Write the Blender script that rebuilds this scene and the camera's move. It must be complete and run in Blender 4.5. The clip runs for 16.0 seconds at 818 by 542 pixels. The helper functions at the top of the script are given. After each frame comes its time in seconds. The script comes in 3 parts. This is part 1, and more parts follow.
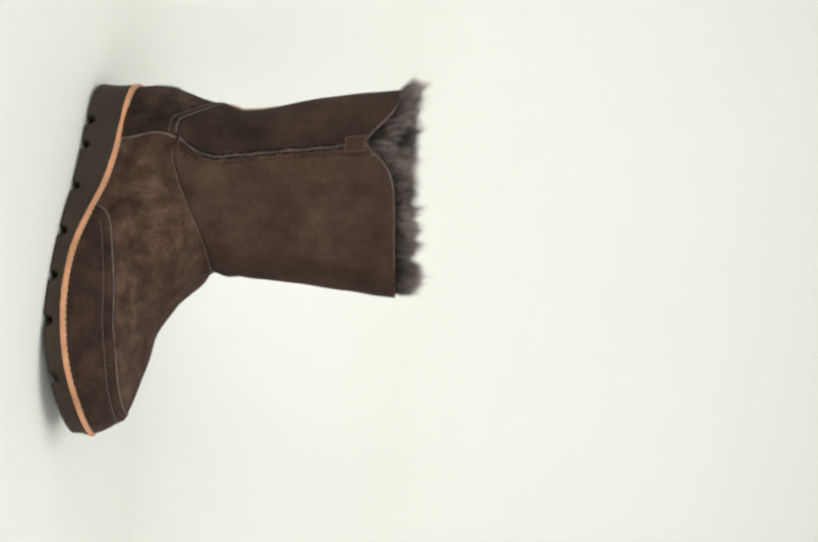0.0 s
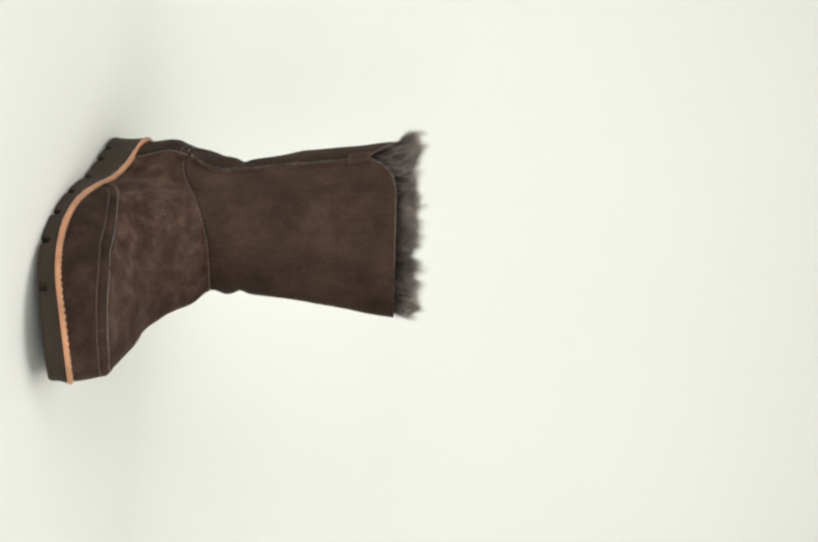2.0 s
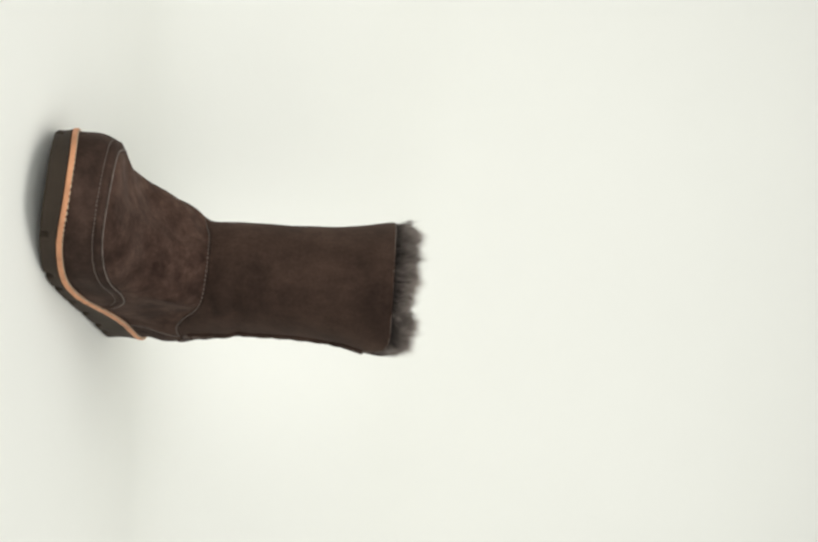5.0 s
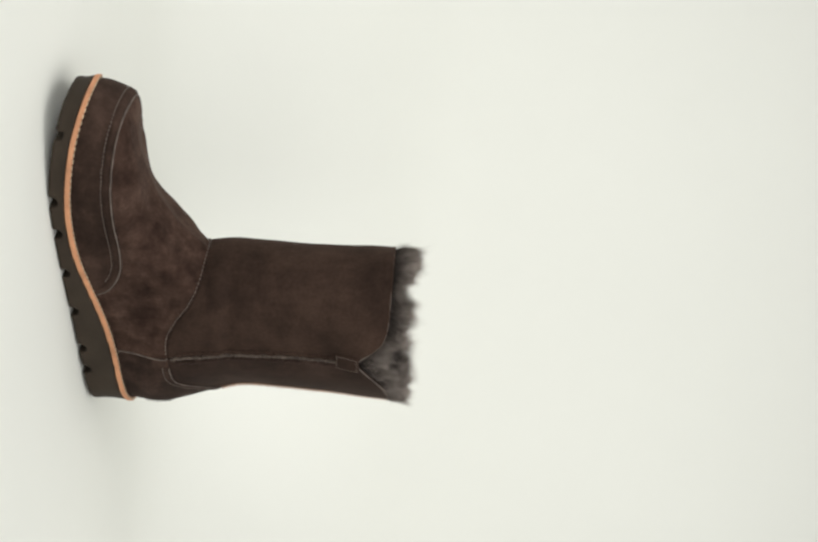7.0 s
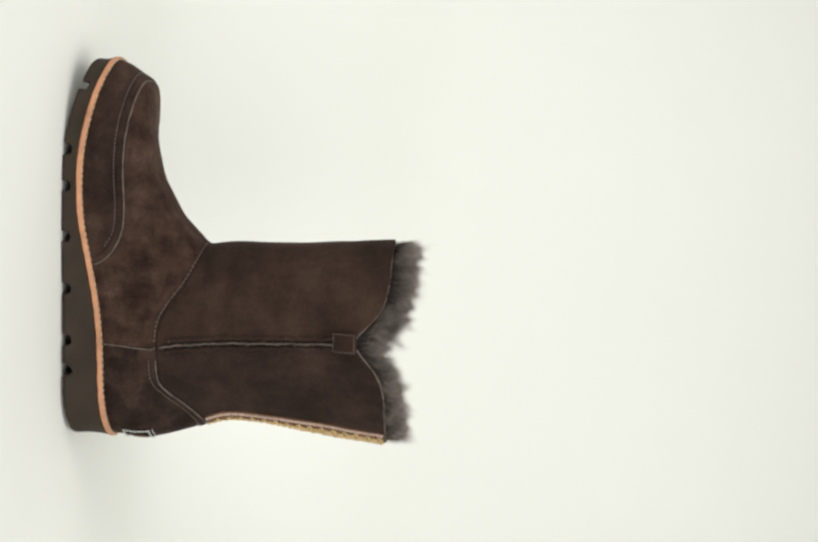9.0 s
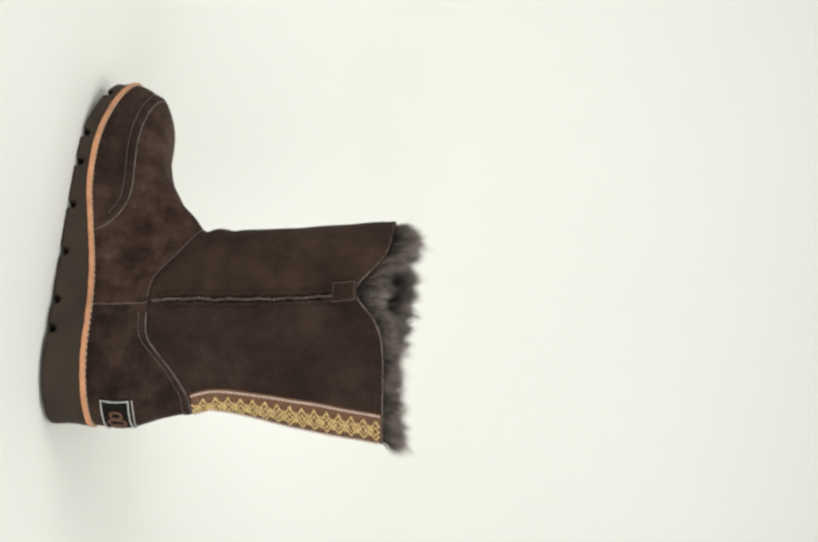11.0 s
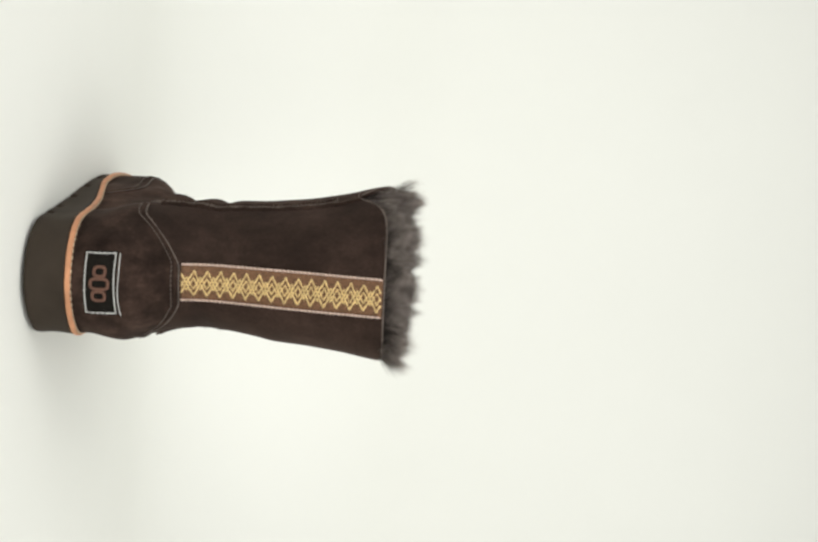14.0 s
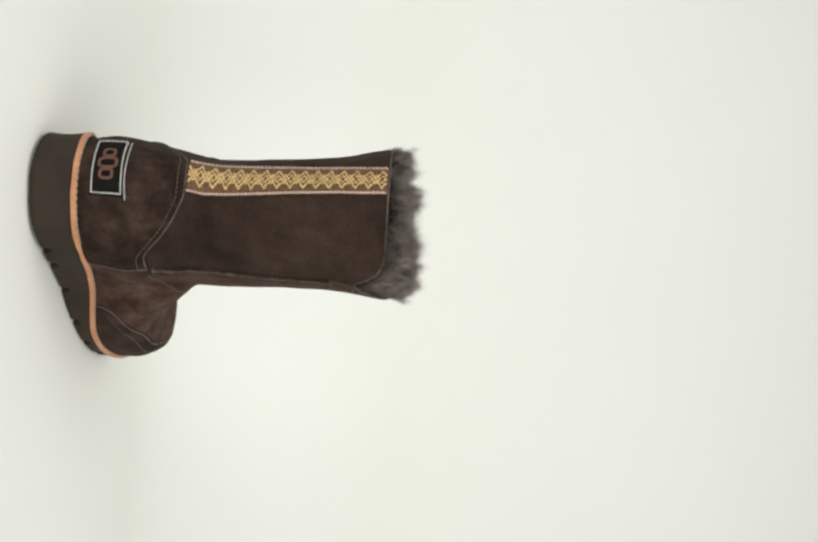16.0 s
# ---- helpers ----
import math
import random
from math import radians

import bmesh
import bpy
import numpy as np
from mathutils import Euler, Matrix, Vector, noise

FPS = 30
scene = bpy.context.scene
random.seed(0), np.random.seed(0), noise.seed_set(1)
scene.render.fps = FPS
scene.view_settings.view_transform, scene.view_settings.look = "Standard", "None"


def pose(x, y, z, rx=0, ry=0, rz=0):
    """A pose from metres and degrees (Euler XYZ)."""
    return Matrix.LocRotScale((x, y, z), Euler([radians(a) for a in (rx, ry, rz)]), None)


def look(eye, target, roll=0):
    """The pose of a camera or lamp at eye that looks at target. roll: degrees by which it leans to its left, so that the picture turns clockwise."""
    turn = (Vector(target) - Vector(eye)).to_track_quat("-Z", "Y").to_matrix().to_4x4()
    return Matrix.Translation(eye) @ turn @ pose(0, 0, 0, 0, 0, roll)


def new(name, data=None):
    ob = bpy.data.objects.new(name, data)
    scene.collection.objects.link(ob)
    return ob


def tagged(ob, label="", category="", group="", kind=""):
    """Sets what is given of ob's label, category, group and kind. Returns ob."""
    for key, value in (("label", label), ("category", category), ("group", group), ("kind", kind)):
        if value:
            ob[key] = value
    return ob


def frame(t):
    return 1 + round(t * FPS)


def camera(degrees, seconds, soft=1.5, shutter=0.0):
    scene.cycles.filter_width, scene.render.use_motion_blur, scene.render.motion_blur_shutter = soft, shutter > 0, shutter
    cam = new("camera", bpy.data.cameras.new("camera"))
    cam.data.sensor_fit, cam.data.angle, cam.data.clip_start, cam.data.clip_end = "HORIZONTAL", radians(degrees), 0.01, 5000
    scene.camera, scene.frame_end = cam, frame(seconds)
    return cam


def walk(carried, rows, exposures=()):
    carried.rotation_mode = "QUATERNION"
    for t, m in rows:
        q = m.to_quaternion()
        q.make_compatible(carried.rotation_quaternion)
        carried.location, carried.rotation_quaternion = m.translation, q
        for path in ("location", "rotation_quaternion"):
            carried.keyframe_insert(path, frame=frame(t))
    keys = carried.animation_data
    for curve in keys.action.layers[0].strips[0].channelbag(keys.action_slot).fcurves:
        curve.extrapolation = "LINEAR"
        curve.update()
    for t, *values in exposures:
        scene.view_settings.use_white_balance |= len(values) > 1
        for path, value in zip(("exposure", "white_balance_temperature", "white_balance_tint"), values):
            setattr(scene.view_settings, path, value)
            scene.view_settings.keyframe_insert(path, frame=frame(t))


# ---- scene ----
# The camera stands still on its side before a turntable, about a metre from the boot.
EYE = (0.0, -1.0, 0.2741)
cam = camera(33.977, 16.0, soft=2.6)
STILL = look(EYE, (0.0064973, -0.0003236, 0.2495065), 92.5145)
walk(cam, [(0.0, STILL), (16.0, STILL)],
     exposures=[(0.0, 0.0), (4.2, 0.0), (6.3, -0.095), (8.55, -0.095), (8.85, 0.0), (15.1, 0.0), (15.4, -0.095), (16.0, -0.095)])

# ---------------------------------------------------------------- light
world = bpy.data.worlds.new("studio_air")
scene.world = world
world.use_nodes = True
world.node_tree.nodes["Background"].inputs["Color"].default_value = (0.985, 0.99, 0.935, 1)
world.node_tree.nodes["Background"].inputs["Strength"].default_value = 0.295


def softbox(name, eye, target, width, height, watts, spread=180, colour=(0.97, 0.98, 0.955)):
    data = bpy.data.lights.new(name, "AREA")
    data.shape, data.size, data.size_y, data.energy, data.color = "RECTANGLE", width, height, watts, colour
    data.spread = radians(spread)
    ob = new(name, data)
    ob.matrix_world = look(eye, target)
    return ob


softbox("softbox_top", (0.0, -0.45, 1.25), (0.0, -0.18, 0.0), 1.6, 1.0, 5.3, 114)
softbox("softbox_front", (0.95, -1.5, 0.60), (0.0, 0.3, 0.10), 1.3, 1.0, 4.55, 88)
softbox("softbox_side", (-1.3, -1.2, 0.60), (0.0, 0.3, 0.10), 1.3, 1.0, 3.9, 88)


# ---------------------------------------------------------------- materials
def material(name, colour, rough=0.8, build=None, **more):
    m = bpy.data.materials.new(name)
    m.use_nodes = True
    b = m.node_tree.nodes["Principled BSDF"]
    b.inputs["Base Color"].default_value = (*colour, 1)
    b.inputs["Roughness"].default_value = rough
    for key, value in more.items():
        b.inputs[key.replace("_", " ")].default_value = value
    if build:
        build(m.node_tree, b)
    return m


def noise_node(tree, scale, detail=4.0, rough=0.55, source="Object", stretch=(1, 1, 1)):
    co = tree.nodes.new("ShaderNodeTexCoord")
    mp = tree.nodes.new("ShaderNodeMapping")
    mp.inputs["Scale"].default_value = stretch
    n = tree.nodes.new("ShaderNodeTexNoise")
    n.inputs["Scale"].default_value, n.inputs["Detail"].default_value, n.inputs["Roughness"].default_value = scale, detail, rough
    tree.links.new(co.outputs[source], mp.inputs["Vector"])
    tree.links.new(mp.outputs["Vector"], n.inputs["Vector"])
    return n


def ramp(tree, source, stops):
    r = tree.nodes.new("ShaderNodeValToRGB")
    e = r.color_ramp.elements
    while len(e) < len(stops):
        e.new(0.5)
    for el, (at, c) in zip(e, stops):
        el.position, el.color = at, (*c, 1)
    tree.links.new(source, r.inputs["Fac"])
    return r


def mixed(tree, a, b, fac, mode="MIX"):
    m = tree.nodes.new("ShaderNodeMix")
    m.data_type, m.blend_type = "RGBA", mode
    for value, socket in ((fac, m.inputs["Factor"]), (a, m.inputs["A"]), (b, m.inputs["B"])):
        if isinstance(value, bpy.types.NodeSocket):
            tree.links.new(value, socket)
        elif isinstance(value, tuple):
            socket.default_value = (*value, 1)
        else:
            socket.default_value = value
    return m.outputs["Result"]


def bump(tree, shader, heights, strength=0.3, distance=0.001):
    normal = None
    for h in heights:
        b = tree.nodes.new("ShaderNodeBump")
        b.inputs["Strength"].default_value, b.inputs["Distance"].default_value = strength, distance
        tree.links.new(h, b.inputs["Height"])
        if normal:
            tree.links.new(normal, b.inputs["Normal"])
        normal = b.outputs["Normal"]
    tree.links.new(normal, shader.inputs["Normal"])


def suede(dark, mid, light, patch_scale, contrast, streak=0.25, left_shade=1.0):
    """Brushed sheepskin: nap patches that lie this way and that, fine grain and a soft sheen."""
    def build(tree, b):
        patch = noise_node(tree, patch_scale, 5.0, 0.62, stretch=(1, 1, 1.25))
        patch.inputs["Distortion"].default_value = 0.15
        fine = noise_node(tree, 420.0, 3.0, 0.6)
        brush = noise_node(tree, 70.0, 6.0, 0.7, stretch=(1.6, 1.6, 0.55))
        c1 = ramp(tree, patch.outputs["Fac"], [(0.5 - contrast, dark), (0.5, mid), (0.5 + contrast, light)])
        c2 = ramp(tree, brush.outputs["Fac"], [(0.28, (1 - streak,) * 3), (0.75, (1 + streak, 1 + streak * .96, 1 + streak * .92))])
        c3 = ramp(tree, fine.outputs["Fac"], [(0.3, (0.85, 0.85, 0.85)), (0.7, (1.15, 1.15, 1.15))])
        c = mixed(tree, mixed(tree, c1.outputs["Color"], c2.outputs["Color"], 1.0, "MULTIPLY"), c3.outputs["Color"], 1.0, "MULTIPLY")
        if left_shade < 1:
            # shade painted into the colour: deeper brown on the inner side of the leg
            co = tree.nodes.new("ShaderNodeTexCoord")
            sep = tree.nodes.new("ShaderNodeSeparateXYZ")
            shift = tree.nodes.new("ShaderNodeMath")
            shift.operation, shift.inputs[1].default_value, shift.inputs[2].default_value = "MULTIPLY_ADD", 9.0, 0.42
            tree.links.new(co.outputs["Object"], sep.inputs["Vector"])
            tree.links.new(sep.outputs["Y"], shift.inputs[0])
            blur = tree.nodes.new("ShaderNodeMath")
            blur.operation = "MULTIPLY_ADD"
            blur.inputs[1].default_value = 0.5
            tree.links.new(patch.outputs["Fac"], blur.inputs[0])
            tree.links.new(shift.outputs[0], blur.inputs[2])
            side_shade = ramp(tree, blur.outputs[0], [(0.35, (1.06, 1.06, 1.06)), (1.0, (left_shade, left_shade, left_shade * 1.02))])
            c = mixed(tree, c, side_shade.outputs["Color"], 1.0, "MULTIPLY")
        tree.links.new(c, b.inputs["Base Color"])
        b.inputs["Sheen Weight"].default_value = 0.05
        b.inputs["Sheen Roughness"].default_value = 0.45
        b.inputs["Sheen Tint"].default_value = (0.75, 0.6, 0.52, 1)
        b.inputs["Specular IOR Level"].default_value = 0.06
        bump(tree, b, [brush.outputs["Fac"], fine.outputs["Fac"]], 0.25, 0.0008)
    return build


def grain(scale, low, high, strength=0.2, distance=0.0006, stretch=(1, 1, 1)):
    def build(tree, b):
        n = noise_node(tree, scale, 5.0, 0.6, stretch=stretch)
        n2 = noise_node(tree, scale * 9, 3.0, 0.6, stretch=stretch)
        base = tuple(b.inputs["Base Color"].default_value)[:3]
        r = ramp(tree, n.outputs["Fac"], [(0.3, tuple(c * low for c in base)), (0.7, tuple(c * high for c in base))])
        tree.links.new(r.outputs["Color"], b.inputs["Base Color"])
        bump(tree, b, [n2.outputs["Fac"]], strength, distance)
    return build


def fur_build(tree, b):
    geo = tree.nodes.new("ShaderNodeNewGeometry")
    uv = tree.nodes.new("ShaderNodeUVMap")
    sep = tree.nodes.new("ShaderNodeSeparateXYZ")
    tree.links.new(uv.outputs["UV"], sep.inputs["Vector"])
    # hair is paler at the tips; the rim's shadow is painted into the roots
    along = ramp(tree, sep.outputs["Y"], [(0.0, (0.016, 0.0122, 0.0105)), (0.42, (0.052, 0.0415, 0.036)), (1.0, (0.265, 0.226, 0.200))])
    each = ramp(tree, geo.outputs["Random Per Island"], [(0.0, (0.55, 0.54, 0.54)), (1.0, (1.45, 1.45, 1.47))])
    tuft = noise_node(tree, 55.0, 3.0, 0.6)
    tone = ramp(tree, tuft.outputs["Fac"], [(0.32, (0.58, 0.57, 0.56)), (0.68, (1.45, 1.45, 1.45))])
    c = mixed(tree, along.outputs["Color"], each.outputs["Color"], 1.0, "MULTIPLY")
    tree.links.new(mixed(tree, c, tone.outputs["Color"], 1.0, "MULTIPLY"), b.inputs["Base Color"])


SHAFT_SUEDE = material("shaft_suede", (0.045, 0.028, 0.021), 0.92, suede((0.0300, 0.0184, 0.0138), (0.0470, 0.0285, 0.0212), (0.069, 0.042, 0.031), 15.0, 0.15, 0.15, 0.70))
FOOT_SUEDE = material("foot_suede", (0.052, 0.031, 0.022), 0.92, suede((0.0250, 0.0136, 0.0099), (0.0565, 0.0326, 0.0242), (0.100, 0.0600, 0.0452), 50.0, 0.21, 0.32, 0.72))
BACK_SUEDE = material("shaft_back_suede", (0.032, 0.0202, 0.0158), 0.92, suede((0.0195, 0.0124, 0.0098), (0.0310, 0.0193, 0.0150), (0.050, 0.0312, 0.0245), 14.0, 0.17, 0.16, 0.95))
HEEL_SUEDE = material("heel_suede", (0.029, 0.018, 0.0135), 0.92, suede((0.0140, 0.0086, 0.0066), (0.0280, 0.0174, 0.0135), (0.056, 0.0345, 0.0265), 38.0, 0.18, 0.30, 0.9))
GUARD_SUEDE = material("guard_suede", (0.036, 0.022, 0.017), 0.9, suede((0.020, 0.0122, 0.0095), (0.0325, 0.0200, 0.0154), (0.055, 0.0335, 0.026), 34.0, 0.18, 0.22))
RAW_EDGE = material("raw_suede_edge", (0.118, 0.091, 0.076), 0.95, grain(160, 0.5, 1.4))
SEAM_EDGE = material("pinked_seam_edge", (0.100, 0.076, 0.062), 0.95, grain(160, 0.5, 1.5))
RUBBER = material("brown_rubber", (0.037, 0.0275, 0.0200), 0.7, grain(30, 0.82, 1.22, 0.12, 0.0004), Specular_IOR_Level=0.13)
WELT = material("tan_leather_welt", (0.52, 0.245, 0.128), 0.6, grain(60, 0.72, 1.18, 0.2, 0.0004), Specular_IOR_Level=0.3)
WELT_THREAD = material("cream_thread", (0.42, 0.32, 0.22), 0.85, grain(300, 0.75, 1.2))
BROWN_THREAD = material("taupe_thread", (0.094, 0.071, 0.058), 0.85, grain(300, 0.75, 1.25))
WHITE_THREAD = material("grey_white_thread", (0.46, 0.45, 0.43), 0.85, grain(300, 0.75, 1.2))
BAND = material("braid_ground", (0.150, 0.073, 0.036), 0.85, grain(420, 0.6, 1.35, 0.5, 0.0006))
BAND_EDGE = material("braid_edge_thread", (0.56, 0.42, 0.35), 0.85, grain(300, 0.75, 1.25))
GOLD_THREAD = material("golden_thread", (0.64, 0.455, 0.20), 0.5, grain(320, 0.7, 1.25), Specular_IOR_Level=0.4)
LABEL = material("black_woven_label", (0.009, 0.0075, 0.006), 0.9, grain(500, 0.7, 1.4, 0.4), Specular_IOR_Level=0.1)
COPPER = material("copper_thread", (0.115, 0.050, 0.030), 0.7, grain(400, 0.7, 1.25))
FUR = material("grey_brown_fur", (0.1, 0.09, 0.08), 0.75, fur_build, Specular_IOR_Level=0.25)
FUR_PAD = material("dense_underfur", (0.052, 0.043, 0.038), 0.95, grain(240, 0.55, 1.4, 0.8, 0.003))
PAPER = material("matt_white_backdrop", (0.780, 0.779, 0.734), 0.75, grain(3.0, 0.985, 1.012, 0.05, 0.0003), Specular_IOR_Level=0.3)


# ---------------------------------------------------------------- helpers
def part(name, bm, mat, parent, label="", smooth=True):
    me = bpy.data.meshes.new(name)
    bm.to_mesh(me)
    bm.free()
    return dress(new(name, me), mat, parent, label, smooth)


def dress(ob, mat, parent, label="", smooth=True):
    ob.data.materials.append(mat)
    ob.data.polygons.foreach_set("use_smooth", [smooth] * len(ob.data.polygons))
    ob.parent = parent
    return tagged(ob, label=label)


def sheet(name, verts, faces, mat, parent, label=""):
    me = bpy.data.meshes.new(name)
    me.from_pydata(np.asarray(verts).tolist(), [], np.asarray(faces).tolist())
    me.update()
    return dress(new(name, me), mat, parent, label)


def curve_through(pts, n, closed=False):
    """Catmull-Rom through a few points, n samples."""
    p = np.array(pts, float)
    k = len(p)
    out = []
    spans = k if closed else k - 1
    for s in np.linspace(0, spans, n, endpoint=not closed):
        i = min(int(s), spans - 1)
        f = s - i
        pick = (lambda j: p[j % k]) if closed else (lambda j: p[min(max(j, 0), k - 1)])
        a, b, c, d = pick(i - 1), pick(i), pick(i + 1), pick(i + 2)
        out.append(0.5 * (2 * b + (c - a) * f + (2 * a - 5 * b + 4 * c - d) * f * f + (3 * b - a - 3 * c + d) * f ** 3))
    return np.array(out)


def profile(pairs):
    """A smooth function of one variable through (at, value) pairs."""
    c = curve_through(sorted(pairs), 12 * len(pairs))
    return lambda v: np.interp(v, c[:, 0], c[:, 1])


def inside_distance(poly, x, y):
    """Signed distance to a closed outline, below zero inside."""
    shape = np.broadcast(x, y).shape
    x, y = np.broadcast_to(x, shape).ravel(), np.broadcast_to(y, shape).ravel()
    best, odd = np.full(x.shape, 1e9), np.zeros(x.shape, bool)
    for (ax, ay), (bx, by) in zip(poly, np.roll(poly, -1, 0)):
        ex, ey = bx - ax, by - ay
        t = np.clip(((x - ax) * ex + (y - ay) * ey) / (ex * ex + ey * ey + 1e-18), 0, 1)
        best = np.minimum(best, np.hypot(x - ax - t * ex, y - ay - t * ey))
        if ey != 0:
            odd ^= ((ay > y) != (by > y)) & (x < ax + (y - ay) / ey * ex)
    return np.where(odd, -best, best).reshape(shape)


def from_field(f, origin, h):
    """Vertices and quads of the zero surface of a field on a grid (surface nets)."""
    box = []
    for axis in range(3):
        hit = np.flatnonzero((f < 0).any(axis=tuple(a for a in range(3) if a != axis)))
        box.append((max(hit[0] - 2, 0), min(hit[-1] + 3, f.shape[axis])))
    f = np.ascontiguousarray(f[tuple(slice(a, b) for a, b in box)])
    start = np.array([a for a, _ in box])
    neg = f < 0
    n = np.zeros(tuple(s - 1 for s in f.shape), np.int8)
    acc = np.zeros((*n.shape, 3), np.float32)
    cnt = np.zeros(n.shape, np.float32)
    sl = lambda o, s: tuple(slice(o[i], o[i] + s[i]) for i in range(3))
    for axis in range(3):
        others = [a for a in range(3) if a != axis]
        for o1 in (0, 1):
            for o2 in (0, 1):
                o = [0, 0, 0]
                o[others[0]], o[others[1]] = o1, o2
                e = list(o)
                e[axis] = 1
                a, b = f[sl(o, n.shape)], f[sl(e, n.shape)]
                cross = (a < 0) != (b < 0)
                t = np.where(cross, a / np.where(cross, a - b, 1), 0)
                for k in range(3):
                    acc[..., k] += np.where(cross, t if k == axis else o[k], 0)
                cnt += cross
    live = cnt > 0
    ids = np.full(n.shape, -1, np.int64)
    ids[live] = np.arange(live.sum())
    cells = np.argwhere(live)
    verts = (cells + start + acc[live] / cnt[live][:, None]) * h + np.array(origin)
    quads = []
    for axis in range(3):
        u, v = (axis + 1) % 3, (axis + 2) % 3
        s = list(f.shape)
        s[axis] -= 1
        s[u] -= 2
        s[v] -= 2
        o = [0, 0, 0]
        o[u] = o[v] = 1
        e = list(o)
        e[axis] += 1
        a, b = neg[sl(o, s)], neg[sl(e, s)]
        for flip, hit in ((False, a & ~b), (True, ~a & b)):
            c = np.argwhere(hit)
            c[:, u] += 1
            c[:, v] += 1
            corner = []
            for du, dv in ((-1, -1), (0, -1), (0, 0), (-1, 0)):
                q = c.copy()
                q[:, u] += du
                q[:, v] += dv
                corner.append(ids[q[:, 0], q[:, 1], q[:, 2]])
            q = np.stack(corner, 1)
            quads.append(q[:, ::-1] if flip else q)
    return verts, np.concatenate(quads)


def tube(bm, path, radius, sides=6, flat=1.0, normals=None, uv=None):
    """Sweep a round or flattened section along a path; radius may vary."""
    path = np.asarray(path, float)
    tang = np.gradient(path, axis=0)
    tang /= np.linalg.norm(tang, axis=1)[:, None] + 1e-12
    radius = np.broadcast_to(radius, len(path))
    rings = []
    for i, p in enumerate(path):
        nrm = np.array(normals[i] if normals is not None else (0.0, 0.0, 1.0))
        side = np.cross(tang[i], nrm)
        side /= np.linalg.norm(side) + 1e-12
        up = np.cross(side, tang[i])
        rings.append([bm.verts.new(p + radius[i] * (np.cos(a) * side + flat * np.sin(a) * up)) for a in np.linspace(0, 2 * np.pi, sides, endpoint=False)])
    for a, b in zip(rings, rings[1:]):
        for k in range(sides):
            bm.faces.new((a[k], a[(k + 1) % sides], b[(k + 1) % sides], b[k]))
    bm.faces.new(rings[0][::-1])
    bm.faces.new(rings[-1])


def stitches(bm, path, normals, length, gap, radius):
    """A row of short thread stitches along a path."""
    path, normals = np.asarray(path, float), np.asarray(normals, float)
    run = np.concatenate([[0], np.cumsum(np.linalg.norm(np.diff(path, axis=0), axis=1))])
    at = lambda s, a: np.array([np.interp(s, run, a[:, k]) for k in range(3)])
    s = 0.0
    while s + length < run[-1]:
        pts = [at(s + f * length, path) + at(s, normals) * lift * radius for f, lift in ((0, -0.7), (0.22, 0.35), (0.78, 0.35), (1, -0.7))]
        tube(bm, pts, [radius * 0.6, radius, radius, radius * 0.6], 5, normals=[at(s, normals)] * 4)
        s += length + gap


# ---------------------------------------------------------------- backdrop
def slab(name, line, low, half, mat, label, category):
    """A sheet with thickness, run sideways along a profile of (y, z)."""
    bm = bmesh.new()
    loop = line + low[::-1]
    a, b = [[bm.verts.new((x, y, z)) for y, z in loop] for x in (-half, half)]
    for k in range(len(loop)):
        n = (k + 1) % len(loop)
        bm.faces.new((a[k], a[n], b[n], b[k]))
    bm.faces.new(a)
    bm.faces.new(b[::-1])
    bmesh.ops.recalc_face_normals(bm, faces=bm.faces[:])
    return tagged(part(name, bm, mat, None, label), category=category, kind="structure")


def backdrop():
    """White paper that lies flat under the boot and sweeps up behind it into a wall."""
    bend = [(math.sin(radians(a)), 1 - math.cos(radians(a))) for a in range(0, 91, 3)]
    top = [(-2.4, 0.0), (-0.3, 0.0)] + [(SWEEP_Y + SWEEP_R * u, SWEEP_R * v) for u, v in bend] + [(SWEEP_Y + SWEEP_R, 2.4)]
    low = [(-2.4, -.01), (-0.3, -.01)] + [(SWEEP_Y + (SWEEP_R + .01) * u, SWEEP_R * v - .01 * (1 - v)) for u, v in bend] + [(SWEEP_Y + SWEEP_R + .01, 2.4)]
    slab("backdrop", top, low, 2.6, PAPER, "matt white paper sweep under and behind the boot", "backdrop")


SWEEP_Y, SWEEP_R = 0.20, 0.22
backdrop()

# ---------------------------------------------------------------- the boot's form
# Boot space: x from heel to toe, y to the wearer's left, z up, the turntable's axis at the origin.
OUTLINE = curve_through([(.1415, .004), (.138, .0230), (.1240, .0354), (.095, .0460), (.065, .0510), (.025, .0495), (-.02, .0450),
                         (-.055, .0420), (-.085, .0402), (-.110, .0370), (-.1290, .0240), (-.1390, .001), (-.1335, -.0215), (-.115, -.0398), (-.085, -.0442),
                         (-.055, -.0452), (-.028, -.0478), (-.004, -.0535), (.02, -.0575), (.05, -.0590), (.08, -.0557), (.105, -.0485), (.125, -.0350), (.138, -.0155)], 192, True) * (1.012, 1.0)
WELT_LOW = profile([(-.16, .0300), (-.14, .0290), (-.115, .0278), (-.097, .0268), (-.0668, .0257), (-.0368, .0226), (-.007, .0172), (.0227, .0118),
                    (.0487, .0103), (.0785, .0117), (.112, .0172), (.141, .0262), (.16, .033)])
